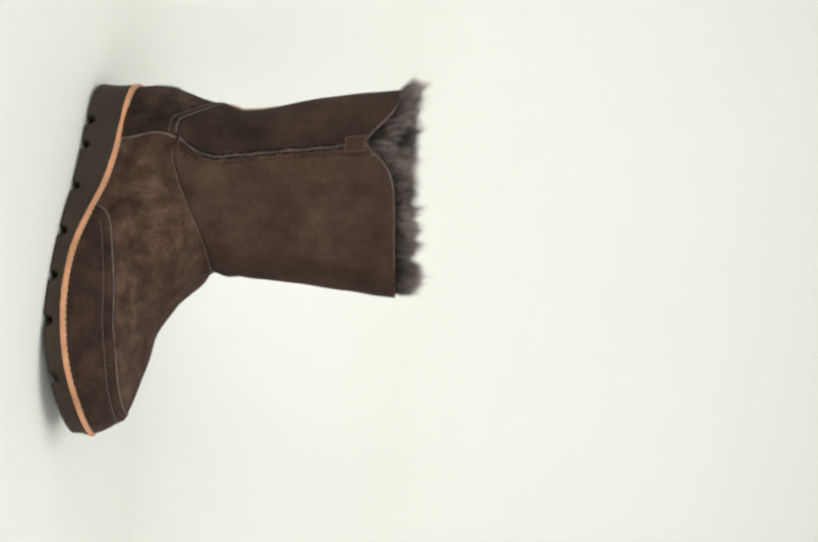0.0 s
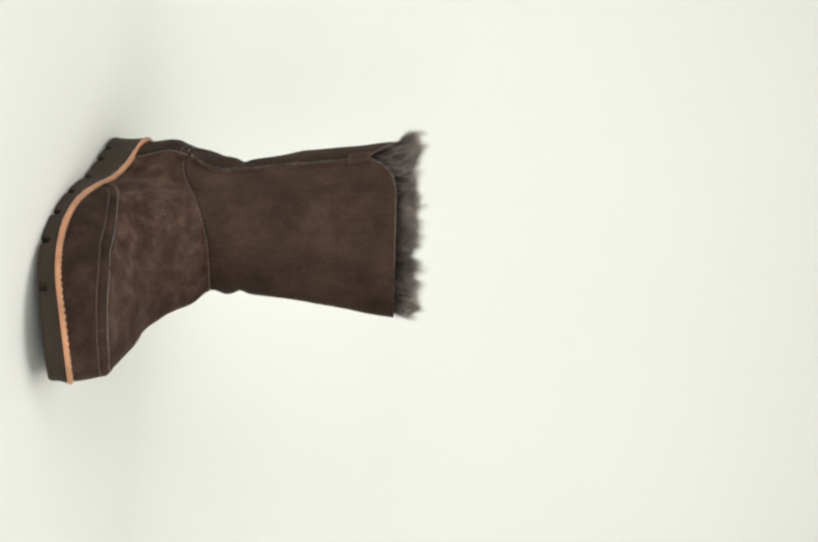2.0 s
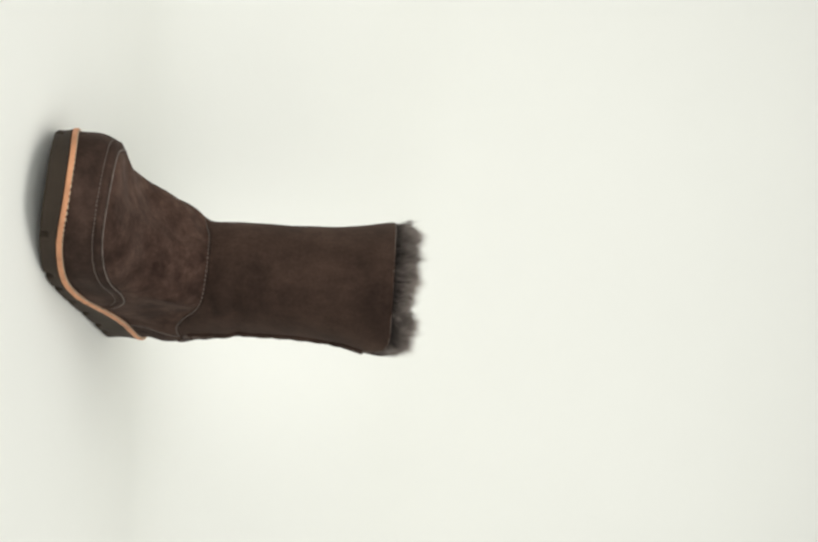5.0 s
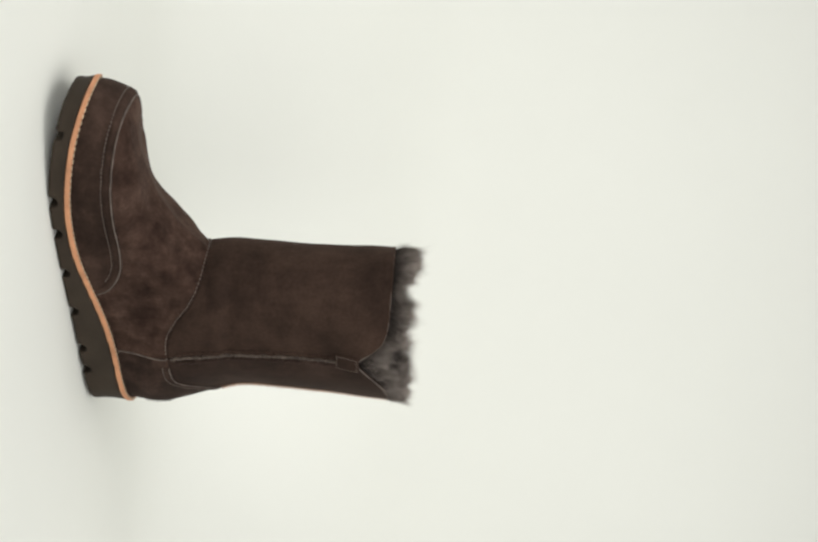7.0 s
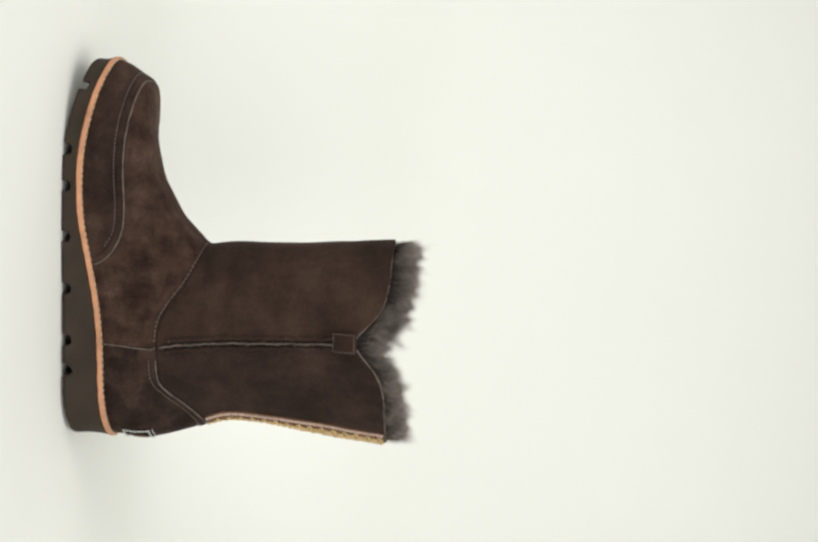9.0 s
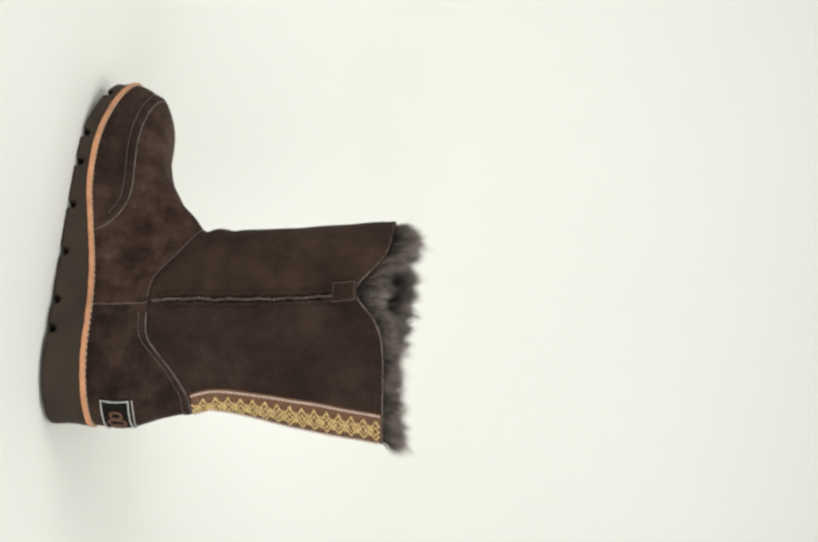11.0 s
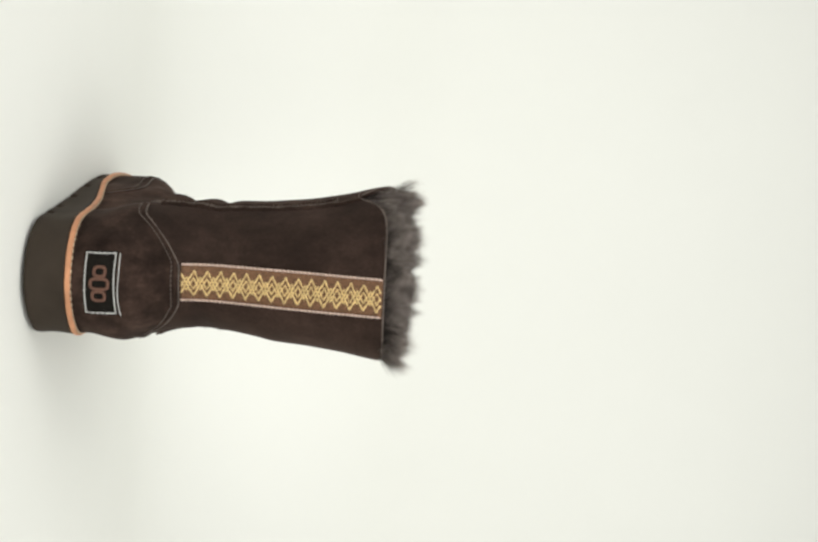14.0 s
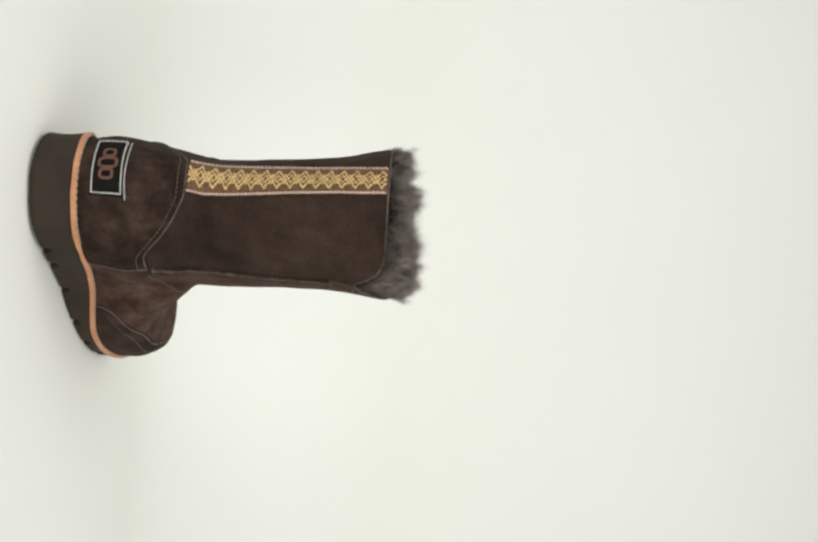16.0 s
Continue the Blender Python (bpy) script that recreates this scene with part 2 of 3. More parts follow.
SOLE_LOW = profile([(-.16, .0018), (-.1, .0015), (-.05, .0008), (0, 0), (.06, 0), (.085, .0012), (.11, .0055), (.13, .0105), (.145, .0150), (.16, .020)])
RIDGE = profile([(-.16, .035), (-.12, .048), (-.08, .070), (-.04, .096), (-.012, .106), (.0073, .1005), (.0194, .0903), (.0326, .0790), (.0516, .0678),
                 (.0709, .0620), (.0902, .0582), (.1095, .0560), (.1229, .0538), (.1324, .0490), (.145, .042), (.17, .030)])
BACK = profile([(-.02, -.135), (.015, -.137), (.030, -.1375), (.044, -.1394), (.064, -.1385), (.0835, -.1330), (.103, -.1265), (.1194, -.1232),
                (.1400, -.1240), (.1584, -.1271), (.1973, -.1337), (.2305, -.138), (.29, -.145)])
FRONT = profile([(-.02, -.02), (.05, -.015), (.08, -.002), (.1005, .0073), (.1194, .0101), (.1584, .0113), (.1973, .0136), (.2305, .0166), (.29, .0205)])
LEFT = profile([(-.02, .035), (.03, .0372), (.055, .0435), (.0804, .0452), (.1000, .0448), (.1194, .0440), (.1584, .0442), (.1973, .0484), (.2305, .0572), (.29, .068)])
RIGHT = profile([(-.02, -.040), (.03, -.0430), (.055, -.0488), (.0650, -.0475), (.0804, -.0435), (.1000, -.0402), (.1194, -.0408), (.1584, -.0440), (.1973, -.0472), (.2305, -.0538), (.29, -.0620)])
GX, GY = np.arange(-.17, .1705, .001), np.arange(-.085, .0855, .001)
PLAN = inside_distance(OUTLINE, GX[:, None], GY[None, :])


def plan_distance(x, y):
    """The sole outline's distance field, looked up between grid points."""
    u, v = np.clip((x - GX[0]) / .001, 0, len(GX) - 1.001), np.clip((y - GY[0]) / .001, 0, len(GY) - 1.001)
    i, j = u.astype(int), v.astype(int)
    u, v = u - i, v - j
    return (PLAN[i, j] * (1 - u) + PLAN[i + 1, j] * u) * (1 - v) + (PLAN[i, j + 1] * (1 - u) + PLAN[i + 1, j + 1] * u) * v


def body(x, y, z):
    """The upper's surface: a foot dome over the sole outline joined to a flaring shaft."""
    ridge = RIDGE(x)
    slope = (RIDGE(x + .002) - RIDGE(x - .002)) / .004
    w = np.clip(.5 + y / .07, 0, 1)
    r = np.interp(x, [-.05, .03, .08, .12, .15], [.026, .021, .020, .019, .016]) * (1 - w) + np.interp(x, [-.12, -.08, -.05, -.02, .015, .05, .08, .12, .15], [.030, .026, .018, .015, .015, .021, .022, .020, .016]) * w
    ridge = ridge - np.interp(x, [.01, .045, .08], [.52, .42, .20]) * np.maximum(.004 - y, 0) * np.interp(x, [-.03, .0, .085, .125], [0, 1, 1, 0])
    ridge = ridge - np.interp(x, [.02, .05], [.26, .14]) * np.maximum(y - .008, 0) * np.interp(x, [-.03, .0, .06, .10], [0, 1, 1, 0])
    a = plan_distance(x, y) + np.interp(z, [0, .03, .05, .07], [.0045, .0035, .0040, .0055]) + r
    b = (z - ridge) / np.sqrt(1 + slope * slope) + r
    foot = np.minimum(np.maximum(a, b), 0) + np.hypot(np.maximum(a, 0), np.maximum(b, 0)) - r
    xb, xf, yl, yr = BACK(z), FRONT(z), LEFT(z), RIGHT(z)
    cx, cy, ax, ay = (xb + xf) / 2, (yl + yr) / 2, (xf - xb) / 2, (yl - yr) / 2
    cy = cy + np.interp(z, [.0804, .1194, .1584, .1973, .2305], [.0, .066, .154, .196, .223]) * (x - cx)
    p = np.where(x > cx, np.interp(z, [.08, .12, .16, .20, .235], [2.4, 2.48, 2.32, 2.2, 1.9]), np.interp(z, [.04, .07, .12, .16, .20, .235], [2.0, 1.82, 1.84, 1.92, 1.80, 1.68]))
    p = p - np.where(x > cx, 0, .34) * np.clip(y / .02, 0, 1) * np.interp(z, [.05, .085, .115, .15], [0, 1, 1, 0])
    leg = ((np.abs((x - cx) / ax) ** p + np.abs((y - cy) / ay) ** p + 1e-9) ** (1 / p) - 1) * (ax * .35 + ay * .65)
    k = .005
    m = np.clip(.5 + .5 * (leg - foot) / k, 0, 1)
    f = leg + (foot - leg) * m - k * m * (1 - m)
    dent = np.sin(x * 61 + z * 33 + 1.3) * np.sin(y * 70 + z * 47) + .7 * np.sin(x * 118 - z * 95 + y * 40) * np.sin(z * 88 + y * 61 + .7)
    f = f + np.interp(z, [.07, .11], [.0008, .0003]) * dent
    # slack folds low on the shaft, one over the left ankle and one behind the right
    fold_left = np.exp(-((z - .1195 - .05 * (x + .02)) / .0048) ** 2) - .8 * np.exp(-((z - .1085 - .05 * (x + .02)) / .0075) ** 2)
    fold_right = np.exp(-((z - .1130) / .0045) ** 2) - .6 * np.exp(-((z - .1010) / .0080) ** 2)
    f = f + .0022 * fold_left * np.clip((y - .012) / .02, 0, 1) * np.clip((x + .075) / .03, 0, 1) * np.clip((.02 - x) / .02, 0, 1)
    return f + .0022 * fold_right * np.clip((-y - .004) / .02, 0, 1) * np.clip((-.066 - x) / .02, 0, 1)


def cast(x0, y0, z, dx, dy, off=0.0, far=.2):
    """Where rays out of the boot, level at height z, leave its surface grown by off; and the surface's direction there."""
    x0, y0, z, dx, dy = np.broadcast_arrays(*[np.atleast_1d(np.asarray(v, float)) for v in (x0, y0, z, dx, dy)])
    lo, hi = np.zeros(x0.shape), np.full(x0.shape, far)
    for _ in range(26):
        mid = (lo + hi) / 2
        out = body(x0 + mid * dx, y0 + mid * dy, z) > off
        hi, lo = np.where(out, mid, hi), np.where(out, lo, mid)
    p = np.stack([x0 + lo * dx, y0 + lo * dy, z], 1)
    e = .0015
    g = np.stack([body(p[:, 0] + e, p[:, 1], z) - body(p[:, 0] - e, p[:, 1], z), body(p[:, 0], p[:, 1] + e, z) - body(p[:, 0], p[:, 1] - e, z),
                  body(p[:, 0], p[:, 1], z + e) - body(p[:, 0], p[:, 1], z - e)], 1)
    return p, g / (np.linalg.norm(g, axis=1)[:, None] + 1e-9)


def on_side(path, side, off=0.0):
    """A path of (x, z) laid on the left (+1) or right (-1) side."""
    path = np.asarray(path)
    return cast(path[:, 0], 0.0, path[:, 1], 0.0, float(side), off)


H = .00125
X, Y, Z = np.arange(-.158, .160, H), np.arange(-.078, .0785, H), np.arange(-.006, .276, H)
ORIGIN = (X[0], Y[0], Z[0])
FIELD = np.stack([body(X[:, None], Y[None, :], np.full((1, 1), z)) for z in Z], 2).astype(np.float32)
XX, ZZ = X[:, None], Z[None, :]
LEFT_SIDE = (Y > 0)[None, :, None]


def rim_height(x, side):
    """The shaft's top edge, with its scooped notch over each side seam."""
    notch = np.where(side > 0, -.0565, -.0721)
    d = x - notch
    return np.interp(x, [-.14, -.06, .017], [.2377, .2362, .2395]) - .0215 * np.exp(-np.abs(d / np.where(d > 0, .0185, .0200)) ** 1.75)


SEAM = {1: profile([(.0, -.067), (.031, -.0673), (.065, -.0690), (.0725, -.0670), (.11, -.0626), (.15, -.0608), (.1994, -.0586), (.24, -.0560)]),
        -1: profile([(.0, -.0713), (.031, -.0713), (.057, -.0744), (.072, -.0719), (.0932, -.0612), (.12, -.0615), (.198, -.0689), (.24, -.0725)])}
INSTEP = {1: [(-.0672, .0708), (-.0494, .0718), (-.0345, .0790), (-.0205, .0890), (-.006, .0965), (.008, .1010), (.03, .104)],
          -1: [(-.0719, .0722), (-.056, .0724), (-.036, .0790), (-.0169, .0880), (-.004, .0955), (.008, .1010), (.03, .104)]}
COUNTER = {1: [(-.0672, .0708), (-.0794, .0709), (-.0935, .0730), (-.1030, .0815), (-.1120, .0912), (-.1210, .0988), (-.1262, .1018), (-.145, .1025)],
           -1: [(-.0719, .0722), (-.0820, .0715), (-.0910, .0730), (-.1000, .0815), (-.1100, .0908), (-.1210, .0988), (-.1262, .1018), (-.145, .1025)]}
GUARD = {1: [(-.0105, .010), (-.0100, .0243), (-.0026, .0354), (.0128, .0440), (.0316, .0457), (.0614, .0444), (.0950, .0452), (.115, .0484), (.128, .0520), (.16, .0560)],
         -1: [(-.0120, .008), (-.0114, .0185), (-.0070, .0301), (.0071, .0372), (.030, .0420), (.0567, .0458), (.0900, .0492), (.115, .0520), (.128, .0536), (.16, .0560)]}


def panel_field(shape):
    """A panel given side by side by its outline in (x, z)."""
    return np.where(LEFT_SIDE, inside_distance(shape[1], XX, ZZ)[:, None, :], inside_distance(shape[-1], XX, ZZ)[:, None, :]).astype(np.float32)


def region(side, which):
    instep, counter = curve_through(INSTEP[side], 60), curve_through(COUNTER[side], 60)
    zs = np.linspace(.0, instep[0, 1], 12)
    low = np.stack([SEAM[side](zs), zs], 1)
    zt = np.linspace(instep[0, 1], .30, 30)
    high = np.stack([SEAM[side](zt), zt], 1)
    if which == "vamp":
        return np.concatenate([low, instep, [(.2, .115), (.2, .0)]])
    if which == "counter":
        return np.concatenate([low, counter, [(-.2, .103), (-.2, .0)]])
    if which == "front":
        return np.concatenate([instep[::-1], high, [(.2, .30), (.2, .115)]])
    if which == "back":
        return np.concatenate([counter[::-1], high, [(-.2, .30), (-.2, .103)]])
    line = curve_through(GUARD[side], 80)
    return np.concatenate([line, [(.2, .059), (.2, .0), (-.008, .0)]])


RIM = np.where(LEFT_SIDE, rim_height(X, 1)[:, None, None], rim_height(X, -1)[:, None, None]).astype(np.float32)
ZG = Z[None, None, :].astype(np.float32)
FLOOR_CUT = (WELT_LOW(X) + .002)[:, None, None].astype(np.float32) - ZG


def seam_gap(side):
    """How far the shaft's panels keep from each other: open along the side seam, butted elsewhere."""
    near = (np.abs(XX - SEAM[side](ZZ)) < .007) & (ZZ > .076)
    return np.where(near, .0015, .0002)[:, None, :]


SEAM_GAP = np.where(LEFT_SIDE, seam_gap(1), seam_gap(-1))


def shell(name, which, grow, mat, label, deep=.0042, gap=-.0003):
    f = panel_field({s: region(s, which) for s in (1, -1)}) + gap
    f = np.maximum(np.maximum(f, FIELD - grow), -(FIELD + deep))
    f = np.maximum(np.maximum(f, FLOOR_CUT), ZG - RIM)
    v, q = from_field(f.astype(np.float32), ORIGIN, H)
    return sheet(name, v, q, mat, boot, label)


boot = tagged(new("boot"), label="dark brown suede boot with grey fur collar turning on white floor", category="boot")

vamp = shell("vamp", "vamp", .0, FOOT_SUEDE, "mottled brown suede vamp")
counter = shell("heel_counter", "counter", .0007, HEEL_SUEDE, "brown suede heel counter")
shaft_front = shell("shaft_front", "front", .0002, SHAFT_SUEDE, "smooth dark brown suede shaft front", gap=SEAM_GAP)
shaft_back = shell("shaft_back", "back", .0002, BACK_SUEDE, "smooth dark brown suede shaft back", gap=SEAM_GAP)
guard = shell("toe_guard", "guard", .0009, GUARD_SUEDE, "dark brown suede band round the toe")

# the woolly lining behind the panels, hollow from the ankle up
inner = np.maximum(np.maximum(FIELD + .0032, ZG - RIM + .003), FLOOR_CUT)
hollow = np.maximum(FIELD + .012, .09 - ZG)
v, q = from_field(np.maximum(inner, -hollow).astype(np.float32), ORIGIN, H)
lining = sheet("lining", v, q, FUR_PAD, boot, "grey-brown shearling lining")


# ---------------------------------------------------------------- sole and welt
def sole_field():
    flat = plan_distance(X[:, None], Y[None, :])[:, :, None]
    low = SOLE_LOW(X)[:, None, None]
    top = WELT_LOW(X)[:, None, None]
    r = .0035
    a = flat + .0008 + .0012 * np.sin(np.clip((ZG - low) / np.maximum(top - low, .004), 0, 1) * np.pi) + r
    b = low - ZG + r
    f = np.minimum(np.maximum(a, b), 0) + np.hypot(np.maximum(a, 0), np.maximum(b, 0)) - r
    f = np.maximum(f, ZG - top - .0007)
    # lug grooves across the tread, open to both sides, over a solid midsole
    for gx, tilt in ((.0775, -.11), (.0480, -.04), (.0115, -.04), (-.0278, 0), (-.0655, 0), (-.0875, 0)):
        d = X[:, None, None] - gx - tilt * Y[None, :, None]
        groove = np.hypot(d, np.maximum(ZG - low - .0030, 0)) - .0038
        f = np.maximum(f, -groove)
    step = np.maximum(np.abs(X[:, None, None] - .1190) - .0030, ZG - low - .0062)
    f = np.maximum(f, -step)
    return f


v, q = from_field(sole_field().astype(np.float32), ORIGIN, H)
outsole = sheet("outsole", v, q, RUBBER, boot, "thick dark brown rubber sole with lug grooves")

flat = plan_distance(X[:, None], Y[None, :])[:, :, None]
wl = WELT_LOW(X)[:, None, None]
ZF = np.arange(-.006, .05, H / 2)
f = np.maximum(np.abs(ZF[None, None, :] - wl - .0026) - .0018, np.maximum(flat, -flat - .012))
me_v, me_q = from_field(f.astype(np.float32), (0.0, 0.0, 0.0), 1.0)
me_v = me_v * np.array((H, H, H / 2)) + np.array((X[0], Y[0], ZF[0]))
welt = sheet("welt", me_v, me_q, WELT, boot, "tan orange leather welt")

ring = curve_through(OUTLINE[::4], 400, True)
nxt = np.roll(ring, -1, 0) - np.roll(ring, 1, 0)
inward = np.stack([-nxt[:, 1], nxt[:, 0]], 1) / np.linalg.norm(nxt, axis=1)[:, None]
path = ring + inward * .0017
path = np.concatenate([path, path[:1]])
path3 = np.stack([path[:, 0], path[:, 1], WELT_LOW(path[:, 0]) + .0044], 1)
bm = bmesh.new()
stitches(bm, path3, np.tile((0, 0, 1.0), (len(path3), 1)), .0032, .0014, .00065)
tagged(part("welt_stitching", bm, WELT_THREAD, welt, "cream thread stitches"), kind="stuff")

# a dark rolled rib where the upper meets the welt
path = ring + inward * .0042
path = np.concatenate([path, path[:1]])
bm = bmesh.new()
tube(bm, np.stack([path[:, 0], path[:, 1], WELT_LOW(path[:, 0]) + .0047], 1), .0014, 6)
part("welt_rib", bm, GUARD_SUEDE, boot)


# ---------------------------------------------------------------- seams and stitching
def offset_line(path, d):
    t = np.gradient(path, axis=0)
    n = np.stack([-t[:, 1], t[:, 0]], 1) / (np.linalg.norm(t, axis=1)[:, None] + 1e-12)
    return path + n * d


for side in (1, -1):
    # side seam of the shaft: a pinked, light-edged ridge in a gap between two rolled lips
    z = np.linspace(.073 if side > 0 else .0745, .199, 520)
    wob = .0003 * np.sin(z * 310) + .0002 * np.sin(z * 900 + side)
    p, n = on_side(np.stack([SEAM[side](z) + wob, z], 1), side, -.0002)
    bm = bmesh.new()
    tube(bm, p, .00095 + .00018 * np.sin(z * 2100) * np.sin(z * 190) + .00022 * np.sin(z * 3300), 7, 2.4 if side > 0 else 2.8, n)
    part("side_seam", bm, SEAM_EDGE, boot, "raised light-edged side seam")
    for shift, thick, mat in ((.0038, .0017, SHAFT_SUEDE), (-.0037, .0016, BACK_SUEDE)):
        z2 = np.linspace(.078, .199, 320)
        p, n = on_side(np.stack([SEAM[side](z2) + shift + .0004 * np.sin(z2 * 620) + .0002 * np.sin(z2 * 2900), z2], 1), side, -.0001)
        bm = bmesh.new()
        tube(bm, p, thick * (1 + .12 * np.sin(z2 * 430) + .12 * np.sin(z2 * 1900) * np.sin(z2 * 170 + side)), 8, 1.45, n)
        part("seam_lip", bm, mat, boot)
    # low seam between vamp and counter
    z = np.linspace(float(WELT_LOW(-.066)) + .005, .0705 if side > 0 else .072, 60)
    p, n = on_side(np.stack([SEAM[side](z), z], 1), side, .0002)
    bm = bmesh.new()
    tube(bm, p, .0007, 5, .8, n)
    part("vamp_seam", bm, RAW_EDGE, boot)

def front_path(off):
    """Along the instep seam from one side seam over the front to the other."""
    a = np.linspace(1.75, -1.75, 260)
    z = np.full(a.shape, .085)
    table = {side: curve_through(INSTEP[side], 160).T for side in (1, -1)}
    for _ in range(16):
        p, n = cast(-.055, 0.0, z, np.cos(a), np.sin(a), off)
        w = np.clip(.5 + p[:, 1] / .02, 0, 1)
        want = np.interp(p[:, 0], *table[1]) * w + np.interp(p[:, 0], *table[-1]) * (1 - w)
        z = z * .6 + np.minimum(want, .1012) * .4
        z = np.convolve(np.pad(z, 3, "edge"), np.ones(7) / 7, "valid")
    keep = p[:, 0] > np.where(p[:, 1] > 0, -.066, -.0705)
    return p[keep], n[keep]


p, n = front_path(.0003)
p[:, 2] -= .0012
bm = bmesh.new()
stitches(bm, p, n, .0022, .0012, .0006)
tagged(part("instep_stitching", bm, BROWN_THREAD, vamp, "taupe thread stitches"), kind="stuff")


def counter_path(drop):
    """Along the counter's top from one side seam round the heel to the other."""
    a = np.linspace(1.45, 2 * np.pi - 1.45, 260)
    height = {}
    for side in (1, -1):
        line = curve_through(COUNTER[side], 160)
        line = line[np.argsort(line[:, 0])]
        height[side] = (line[:, 0], line[:, 1])
    z = np.full(a.shape, .09)
    for _ in range(14):
        p, n = cast(-.082, 0.0, z - drop, np.cos(a), np.sin(a), .0011)
        w = np.clip(.5 + p[:, 1] / .02, 0, 1)
        want = np.interp(p[:, 0], *height[1]) * w + np.interp(p[:, 0], *height[-1]) * (1 - w)
        z = z * .6 + want * .4
        z = np.convolve(np.pad(z, 3, "edge"), np.ones(7) / 7, "valid")
    keep = p[:, 0] < np.where(p[:, 1] > 0, -.0660, -.0710)
    return p[keep], n[keep]


p, n = counter_path(.0)
bm = bmesh.new()
tube(bm, p, .0006, 5, .7, n)
part("counter_edge", bm, RAW_EDGE, counter, "light raw edge")
p, n = counter_path(.0024)
bm = bmesh.new()
tube(bm, p - n * .0006, .0017, 8, .8, n)
part("counter_piping", bm, HEEL_SUEDE, counter, "padded dark suede ridge")
p, n = counter_path(.0050)
bm = bmesh.new()
stitches(bm, p, n, .0021, .0011, .0005)
tagged(part("counter_stitching", bm, BROWN_THREAD, counter, "taupe thread stitches"), kind="stuff")

# toe band: a raw edge and a stitch row, run round the toe from side to side
def guard_path(drop, start):
    rows = {}
    for side in (1, -1):
        line = offset_line(curve_through(GUARD[side], 260), -drop)
        rows[side] = line[(line[:, 1] > WELT_LOW(line[:, 0]) + .006) & (line[:, 0] < .090) & (line[:, 0] > start)]
    a = np.linspace(1.35, -1.35, 120)
    height = {side: offset_line(curve_through(GUARD[side], 260), -drop)[120:] for side in (1, -1)}
    z = np.full(a.shape, .048 - drop)
    for _ in range(6):
        toe, n = cast(.085, -.002, z, np.cos(a), np.sin(a), .0010)
        w = np.clip(.5 + toe[:, 1] / .04, 0, 1)
        want = np.interp(toe[:, 0], *height[1].T) * w + np.interp(toe[:, 0], *height[-1].T) * (1 - w)
        z = z * .4 + np.minimum(want + .0012, .0545) * .6
        z = np.convolve(np.pad(z, 5, "edge"), np.ones(11) / 11, "valid")
    left, ln = on_side(rows[1], 1, .0010)
    right, rn = on_side(rows[-1], -1, .0010)
    keep = toe[:, 0] > .094
    run = np.concatenate([left, toe[keep], right[::-1]])
    smooth = np.stack([np.convolve(np.pad(run[:, k], 6, "edge"), np.ones(13) / 13, "valid") for k in range(3)], 1)
    run[8:-8, 2] = smooth[8:-8, 2]
    nrm = np.concatenate([ln, n[keep], rn[::-1]])
    return run, nrm


p, n = guard_path(.0008, -.03)
bm = bmesh.new()
tube(bm, p, .0006, 5, .7, n)
part("guard_edge", bm, RAW_EDGE, guard, "light raw edge")
p, n = guard_path(.0038, -.012)
bm = bmesh.new()
tube(bm, p - n * .0006, .0027, 10, .62, n)
part("guard_piping", bm, GUARD_SUEDE, guard, "padded dark suede ridge")
p, n = guard_path(.0072, .004)
bm = bmesh.new()
stitches(bm, p, n, .0020, .0010, .0005)
tagged(part("guard_stitching", bm, BROWN_THREAD, guard, "taupe thread stitches"), kind="stuff")

# light raw edge along the rim
a = np.linspace(0, 2 * np.pi, 700)
z = np.full(a.shape, .232)
for _ in range(12):
    p, n = cast(-.062, .003, z, np.cos(a), np.sin(a), -.0003)
    z = z * .5 + .5 * (rim_height(p[:, 0], np.where(p[:, 1] > 0, 1, -1)) - .0005)
bm = bmesh.new()
tube(bm, p, np.where(p[:, 1] > 0, np.interp(p[:, 0], [-.055, -.03, .02], [.00062, .00028, .00024]), np.interp(p[:, 0], [-.04, .0, .02], [.00062, .00045, .00030])) * (1 + .2 * np.sin(a * 61) * np.sin(a * 17)), 6, 1.0, n)
part("rim_edge", bm, RAW_EDGE, boot, "light raw suede edge")


